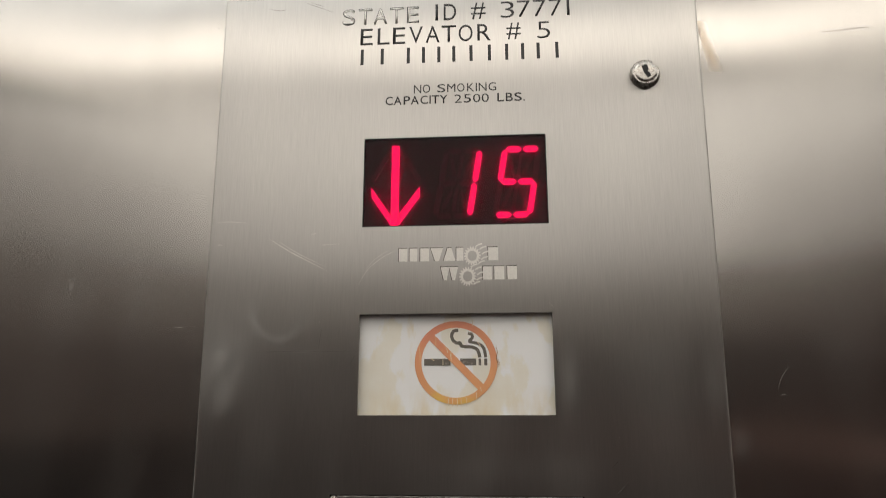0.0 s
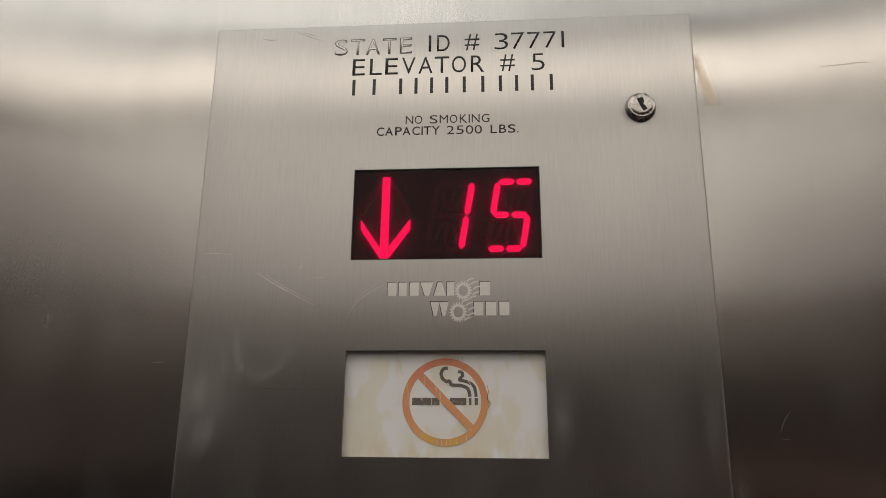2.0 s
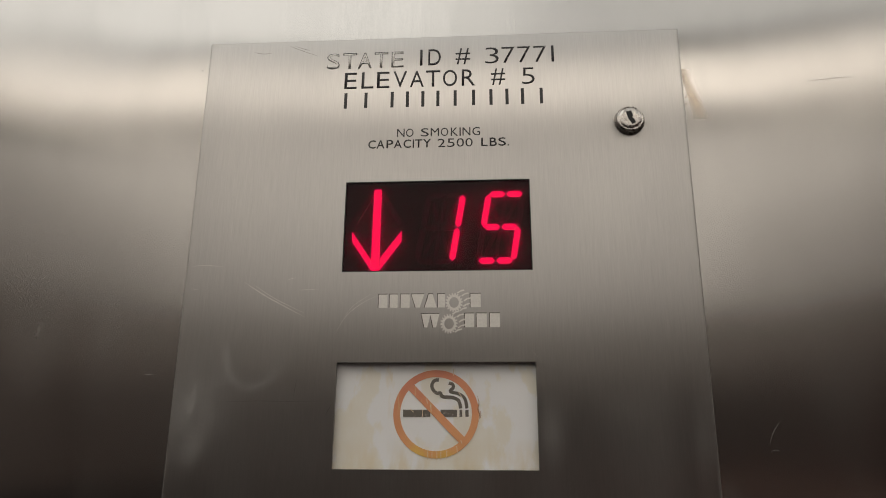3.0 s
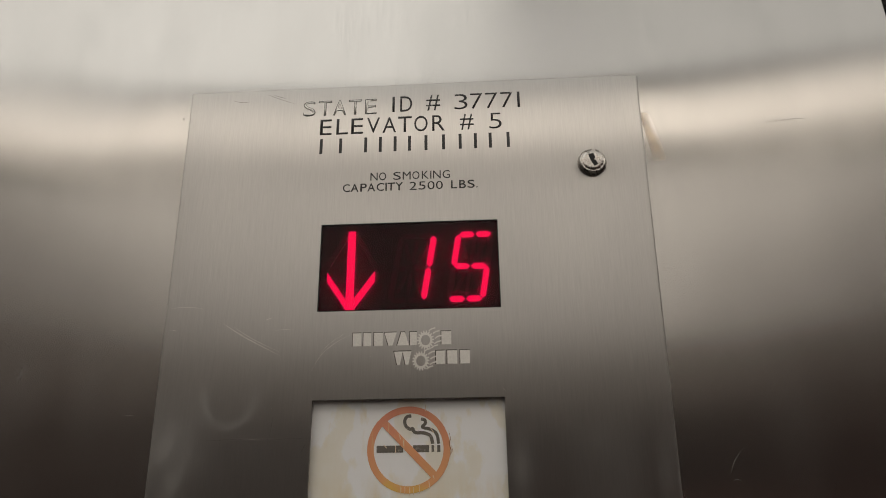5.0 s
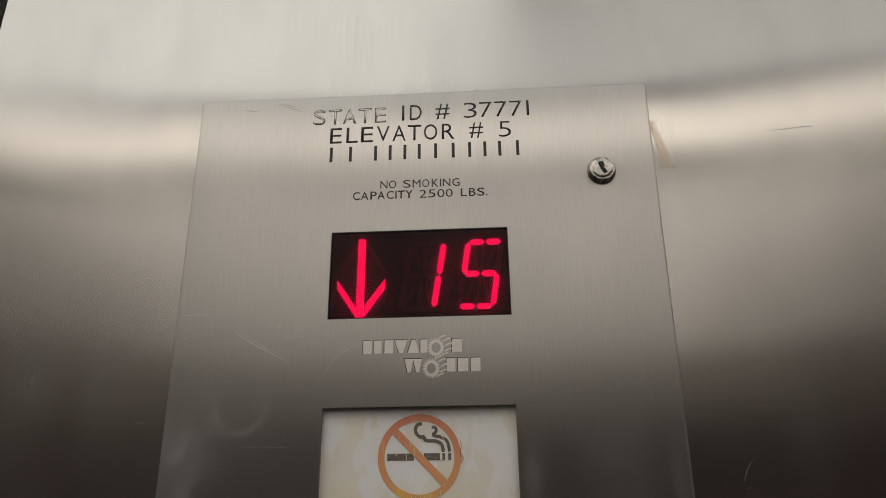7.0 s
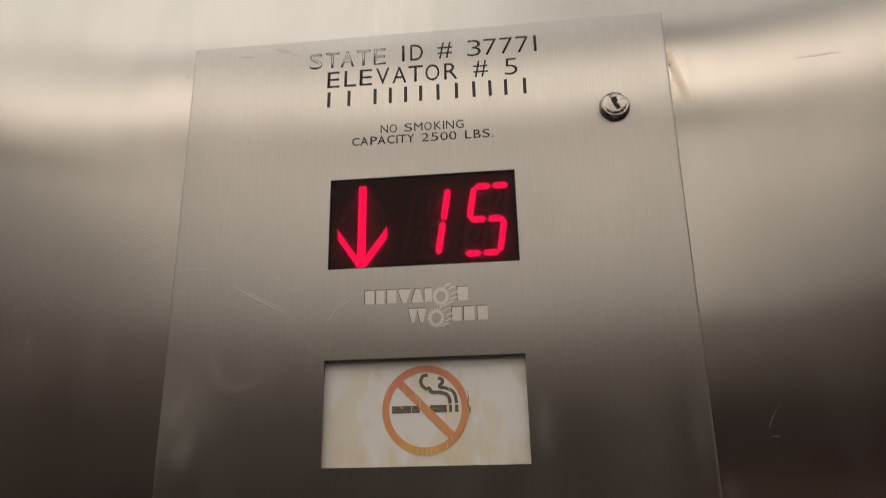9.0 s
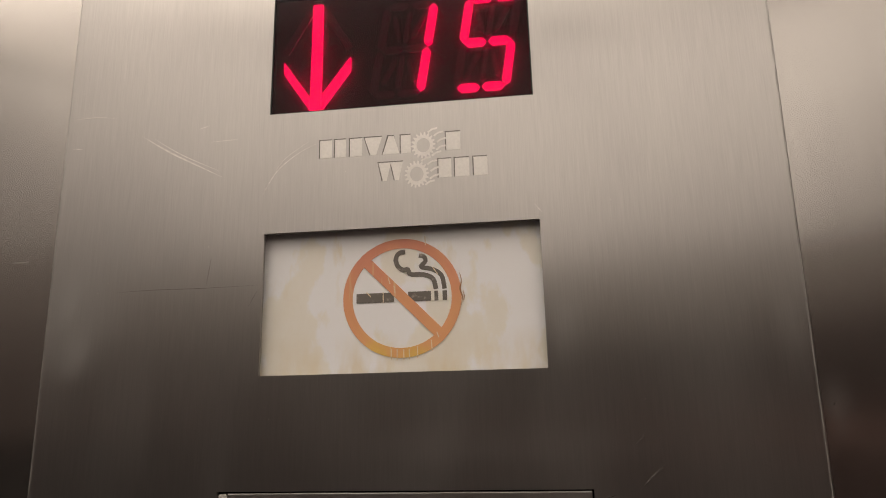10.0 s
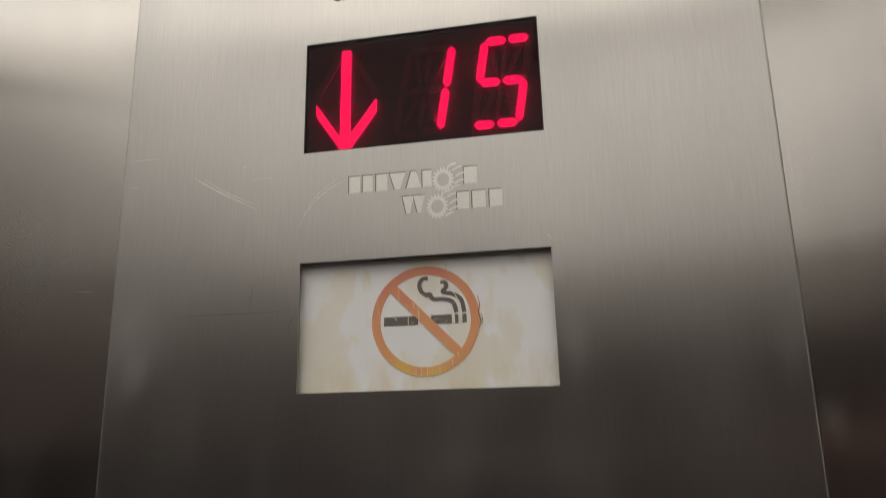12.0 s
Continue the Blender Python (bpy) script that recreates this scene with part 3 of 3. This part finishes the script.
# peeling and creases of the printed film
for pts, w in (([(0.0242, 1.6628), (0.0251, 1.6589), (0.0245, 1.6554), (0.0254, 1.6520), (0.0247, 1.6486)], 0.0005), ([(0.0257, 1.6549), (0.0261, 1.6520), (0.0255, 1.6500)], 0.0003)):
    part("crease", ribbon(smooth_line(pts, 20), w, INK[0] - 0.00015, INK[1], taper=True), CREASE, sign, "brown crease in the printed ring")
for pts in ([(-0.0048, 1.6613), (-0.0039, 1.6584)], [(-0.0024, 1.6577), (-0.0019, 1.6547)], [(-0.0137, 1.6553), (-0.0119, 1.6536)], [(-0.0068, 1.6551), (-0.0068, 1.6510)], [(0.0108, 1.6741), (0.0106, 1.6777)], [(0.0136, 1.6647), (0.0157, 1.6616)], [(0.0148, 1.6385), (0.0156, 1.6363)],
            [(-0.0035, 1.6281), (-0.0035, 1.6324)], [(-0.0012, 1.6278), (-0.0012, 1.6322)], [(0.0015, 1.6278), (0.0015, 1.6322)], [(0.0037, 1.6280), (0.0037, 1.6322)], [(0.0070, 1.6285), (0.0070, 1.6330)], [(0.0129, 1.6310), (0.0125, 1.6355)]):
    part("crack", ribbon(smooth_line(pts, 5), 0.00035, INK[0] - 0.00014, INK[1]), PEEL, sign, "pale crack in the print")

# engraving
TXT = (-0.00012, 0.0004)
part("engraved_line", lettering_row([("S", -0.0727, -0.0641), ("T", -0.0620, -0.0529), ("A", -0.0519, -0.0428), ("T", -0.0411, -0.0321), ("E", -0.0297, -0.0218)], 1.8731, 1.8848, *TXT, thin=0.0), BLACK, plate, "engraved word with the black filling left at its edges")
part("engraved_line", lettering_row([("S", -0.0722, -0.0647), ("T", -0.0615, -0.0535), ("A", -0.0513, -0.0433), ("T", -0.0405, -0.0326), ("E", -0.0292, -0.0224)], 1.8736, 1.8843, TXT[0] - 0.00006, TXT[1], thin=0.014), SCRATCH, plate, "worn bright middle of the engraved word")
part("engraved_line", lettering_row([("I", -0.0109, -0.0093), ("D", -0.0055, 0.0027), ("#", 0.0124, 0.0219), ("3", 0.0317, 0.0405), ("7", 0.0424, 0.0509), ("7", 0.0528, 0.0611), ("7", 0.0631, 0.0714), ("1", 0.0745, 0.0762)], 1.8739, 1.8858, *TXT, thin=0.003), INK_SOME, plate, "engraved line with worn black filling")
part("engraved_line", lettering_row([("E", -0.0603, -0.0522), ("L", -0.0490, -0.0411), ("E", -0.0389, -0.0307), ("V", -0.0281, -0.0193), ("A", -0.0173, -0.0082), ("T", -0.0069, 0.0024), ("O", 0.0042, 0.0133), ("R", 0.0164, 0.0249), ("#", 0.0352, 0.0443), ("5", 0.0549, 0.0632)], 1.8581, 1.8700, *TXT, thin=0.003), BLACK, plate, "black-filled engraved line")
part("engraved_line", lettering_row([("N", -0.0248, -0.0200), ("O", -0.0191, -0.0143), ("S", -0.0097, -0.0046), ("M", -0.0034, 0.0019), ("O", 0.0030, 0.0077), ("K", 0.0093, 0.0138), ("I", 0.0148, 0.0156), ("N", 0.0167, 0.0217), ("G", 0.0229, 0.0278)], 1.8227, 1.8284, *TXT, thin=0.0), BLACK, plate, "small black-filled engraved line")
part("engraved_line", lettering_row([("C", -0.0429, -0.0382), ("A", -0.0376, -0.0326), ("P", -0.0313, -0.0271), ("A", -0.0266, -0.0216), ("C", -0.0205, -0.0158), ("I", -0.0147, -0.0139), ("T", -0.0133, -0.0086), ("Y", -0.0081, -0.0033), ("2", 0.0011, 0.0058), ("5", 0.0071, 0.0117), ("0", 0.0130, 0.0176), ("0", 0.0185, 0.0230), ("L", 0.0284, 0.0324), ("B", 0.0337, 0.0381), ("S", 0.0391, 0.0438), (".", 0.0447, 0.0457)], 1.8151, 1.8208, *TXT, thin=-0.004), BLACK, plate, "small black-filled engraved line")
for x in (-0.0589, -0.0457, -0.0286, -0.0187, -0.0087, 0.0010, 0.0121, 0.0239, 0.0350, 0.0452, 0.0551, 0.0670):
    part("engraved_bar", flat([(x - 0.0010, 1.8438), (x + 0.0010, 1.8438), (x + 0.0010, 1.8550), (x - 0.0010, 1.8550)], *TXT), BLACK, plate, "plain black-filled engraved bar")

# etched maker's mark: plain blocks and two gears
ETCH = (-0.0001, 0.0004)
for x0, x1, z0, cut in ((-0.0330, -0.0278, 1.7127, "block"), (-0.0265, -0.0218, 1.7127, "block"), (-0.0200, -0.0147, 1.7127, "block"), (-0.0137, -0.0062, 1.7127, "down"), (-0.0059, 0.0012, 1.7127, "up"), (0.0018, 0.0060, 1.7127, "block"), (0.0209, 0.0268, 1.7127, "block"),
                        (-0.0077, -0.0024, 1.7010, "down"), (-0.0026, 0.0027, 1.7010, "down"), (0.0175, 0.0228, 1.7010, "block"), (0.0243, 0.0302, 1.7010, "block"), (0.0320, 0.0377, 1.7010, "block")):
    w, z1 = x1 - x0, z0 + 0.0080
    lo, hi = {"block": (0.0, 0.0), "down": (0.34, 0.0), "up": (0.0, 0.34)}[cut]
    part("etched_mark", flat([(x0 + lo * w, z0), (x1 - lo * w, z0), (x1 - hi * w, z1), (x0 + hi * w, z1)], *ETCH), STEEL_ETCH, plate, "pale etched plain mark")
    # a dark copy, shifted up and left: the recess's shade put into colour
    part("etched_shade", flat([(x0 + lo * w - 0.0005, z0), (x1 - lo * w - 0.0005, z0), (x1 - hi * w, z1 + 0.0005), (x0 + hi * w - 0.0005, z1 + 0.0005)], ETCH[0] + 0.00005, ETCH[1]), ETCH_SHADE, plate, "painted shade along the etched mark's upper left edge")


def gear(cx, cz):
    bm = bmesh.new()
    teeth = 18
    n = teeth * 4
    rows = []
    for ring in (0, 1):
        for y in ETCH:
            row = []
            for i in range(n):
                a = 2 * math.pi * i / n
                r = (0.0056 if i % 4 in (0, 1) else 0.0044) if ring == 0 else 0.0030
                row.append(bm.verts.new((cx + r * 0.92 * math.cos(a), y, cz + r * math.sin(a) * 1.05)))
            rows.append(row)
    for i in range(n):
        j = (i + 1) % n
        for p, q in ((0, 2), (2, 3), (3, 1), (1, 0)):
            bm.faces.new((rows[p][i], rows[p][j], rows[q][j], rows[q][i]))
    bmesh.ops.recalc_face_normals(bm, faces=bm.faces[:])
    return bm


for cx, cz in ((0.0113, 1.7156), (0.0084, 1.7031)):
    part("etched_gear", gear(cx, cz), STEEL_ETCH, plate, "pale etched gear wheel")
    for i in range(5):
        a = math.radians(75 - 33 * i)
        x, z = cx + 0.0052 * math.cos(a), cz + 0.0058 * math.sin(a)
        part("etched_bar", ribbon([(x + 0.0006, z), (x + 0.0024, z + 0.0012), (x + 0.0046, z + 0.0017)], 0.0008, *ETCH), STEEL_ETCH, plate, "pale etched bar")


def key_switch(cx, cz, r, name):
    prof = [(r, 0.0005), (r * 1.0, -0.0012), (r * 0.97, -0.0022), (r * 0.86, -0.0042), (r * 0.80, -0.0046), (r * 0.78, -0.0043), (r * 0.74, -0.0043), (r * 0.71, -0.0046), (r * 0.5, -0.0048), (r * 0.2, -0.0049)]
    sw = part(name, lathe(cx, cz, prof), STEEL_LOCK, panel, "round polished steel key switch", smooth=True)
    k = r / 0.0094 * 1.2
    pts = [(-0.0022, 0.0034), (0.0006, 0.0040), (0.0014, 0.0010), (0.0004, 0.0003), (0.0014, -0.0004), (0.0026, -0.0026), (0.0006, -0.0036), (-0.0008, -0.0012), (-0.0014, 0.0002)]
    part("keyway", flat([(cx + x * k, cz + z * k) for x, z in pts], -0.00505, -0.0040), DARK_GAP, sw, "black keyhole slot")


key_switch(0.1205, 1.8297, 0.0094, "key_switch")
key_switch(0.1178, 1.5550, 0.0090, "key_switch")

# firefighter hatch with its hinge
hatch = part("hatch_door", pierced(-0.0663, 0.0704, HATCH[2] + 0.0008, HATCH[3] - 0.0006, 0.0, FACE, [], chamfer=0.0003), STEEL_DOOR, panel, "dull steel hatch door, scuffed")
for i in range(11):
    z1 = HATCH[3] - 0.0008 - i * 0.0122
    part("hinge_knuckle", slab(-0.0699, -0.0666, -0.0004, 0.0022, z1 - 0.0119, z1, bevel=0.0004), STEEL_ETCH, hatch, "bright steel hinge knuckle")
part("back_liner", slab(HATCH[0] - 0.002, HATCH[1] + 0.002, 0.006, 0.009, HATCH[2] - 0.002, HATCH[3] + 0.002), DARK_GAP, panel, "black recess behind the hatch")
part("hatch_lettering", lettering("FIREFIGHTERS'", -0.0587, 0.0632, 1.5471, 1.5591, *TXT, thin=0.006, space=1.1), INK_RED, hatch, "red-filled engraved word")
part("hatch_lettering", lettering("FIREFIGHTERS'", -0.0583, 0.0628, 1.5475, 1.5587, TXT[0] - 0.00006, TXT[1], thin=0.021, space=1.1), RED_WORN, hatch, "worn middle of the engraved word")


# scratches and marks
def scratch(pts, w, parent, mat=SCRATCH, label="fine bright scratch", y=-0.00006, name="scratch"):
    part(name, ribbon(smooth_line(pts, 18), w, y, y + 0.0003, taper=True), mat, parent, label)


for pts, w in (([(-0.1148, 1.7293), (-0.1000, 1.7200), (-0.0763, 1.7076)], 0.0007), ([(-0.1089, 1.7276), (-0.0950, 1.7188), (-0.0773, 1.7102)], 0.0004), ([(-0.1484, 1.7394), (-0.1385, 1.7399), (-0.1277, 1.7388)], 0.0003),
               ([(-0.0576, 1.6985), (-0.0517, 1.7083), (-0.0429, 1.7156), (-0.0340, 1.7200)], 0.0003), ([(-0.0537, 1.7068), (-0.0478, 1.7142), (-0.0379, 1.7210)], 0.0002),
               ([(0.0885, 1.5805), (0.0925, 1.5845), (0.0964, 1.5875)], 0.0004), ([(0.0749, 1.5765), (0.0788, 1.5777)], 0.0004), ([(0.0867, 1.5945), (0.0906, 1.5985)], 0.0002), ([(-0.0822, 1.7239), (-0.0694, 1.7244)], 0.0002), ([(-0.1473, 1.7254), (-0.1424, 1.7250)], 0.0003), ([(-0.0882, 1.7303), (-0.0832, 1.7318)], 0.0002), ([(0.0557, 1.6873), (0.0586, 1.6838)], 0.0003), ([(-0.0342, 1.5690), (-0.0293, 1.5665)], 0.0003), ([(-0.0468, 1.5640), (-0.0454, 1.5625)], 0.0003)):
    scratch(pts, w, plate, FAINT if pts[0][1] < 1.61 else SCRATCH)
for pts, w in (([(-0.1228, 1.8880), (-0.1168, 1.8864), (-0.1108, 1.8866)], 0.0005), ([(-0.0989, 1.8919), (-0.0899, 1.8878), (-0.0789, 1.8834)], 0.0004), ([(-0.0949, 1.8914), (-0.0849, 1.8878)], 0.0004)):
    scratch(pts, w, plate, FAINT, "dull scuff line")
scratch([(0.2317, 1.8557), (0.2456, 1.8565), (0.2566, 1.8575), (0.2754, 1.8559), (0.2953, 1.8565)], 0.00028, wall_front, SCUFF, "fine dark scratch", FACE - 0.0001)
scratch([(0.1807, 1.6373), (0.1832, 1.6432), (0.1877, 1.6491)], 0.00028, wall_front, FAINT, "faint fine scratch", FACE - 0.0001)
scratch([(0.1807, 1.6332), (0.1834, 1.6340), (0.1855, 1.6332)], 0.00028, wall_front, FAINT, "faint curved scratch", FACE - 0.0001)
# ribbons that draw the light caught by the plate's rounded edges
for side, inset in ((0, 0.0008), (1, -0.0008)):
    part("glint_line", ribbon([(edge(side, z) + inset, z) for z in (PLATE[2] + 0.002, PLATE[3] - 0.002)], 0.0003, -0.00005, 0.0002), EDGE_GLINT, plate, "painted light line along the plate's edge")
scratch([(-0.1713, 1.6745), (-0.1674, 1.6747), (-0.1635, 1.6745)], 0.00026, wall_front, FAINT, "faint fine scratch", FACE - 0.0001)
for pts, w in (([(-0.1193, 1.6591), (-0.1017, 1.6595), (-0.0821, 1.6593), (-0.0569, 1.6596)], 0.00028), ([(-0.0787, 1.6726), (-0.0802, 1.6608)], 0.00022), ([(-0.0616, 1.6510), (-0.0581, 1.6574)], 0.00022)):
    scratch(pts, w, plate, FAINT, "faint fine scratch")
for x, z in ((-0.1576, 1.8762), (0.2631, 1.9590)):
    part("speck", lathe(x, z, [(0.0006, FACE + 0.0002), (0.0005, FACE - 0.0002)], 8), SCUFF, wall_front, "small dark speck")
part("glue_residue", flat([(0.1556, 1.8666), (0.1621, 1.8666), (0.1697, 1.8312), (0.1608, 1.8312)], FACE - 0.0006, FACE - 0.0003), RESIDUE, wall_front, "tan glue residue on the steel")
for x, z, r in ((0.1573, 1.8610, 0.0007), (0.1577, 1.8590, 0.0005), (0.1570, 1.8573, 0.0008), (0.1578, 1.8555, 0.0004), (0.1572, 1.8464, 0.0005), (0.1570, 1.8418, 0.0006), (0.1624, 1.8423, 0.0003), (0.1582, 1.8486, 0.0003)):
    part("rust_speck", lathe(x, z, [(r * 0.7, FACE + 0.0002), (r * 0.45, FACE - 0.0009)], 7), RUST, wall_front, "dark brown rust speck")
specks = random.Random(7)
for i in range(16):
    x, z, r = specks.uniform(-0.145, 0.145), specks.uniform(1.584, 1.732), specks.uniform(0.00016, 0.00034)
    if not any(h[0] - 0.004 < x < h[1] + 0.004 and h[2] - 0.004 < z < h[3] + 0.004 for h in (DISPLAY, WINDOW, HATCH)):
        part("dust_speck", lathe(x, z, [(r, 0.0002), (r * 0.8, -0.00012)], 6), SCRATCH, plate, "tiny pale dust speck")
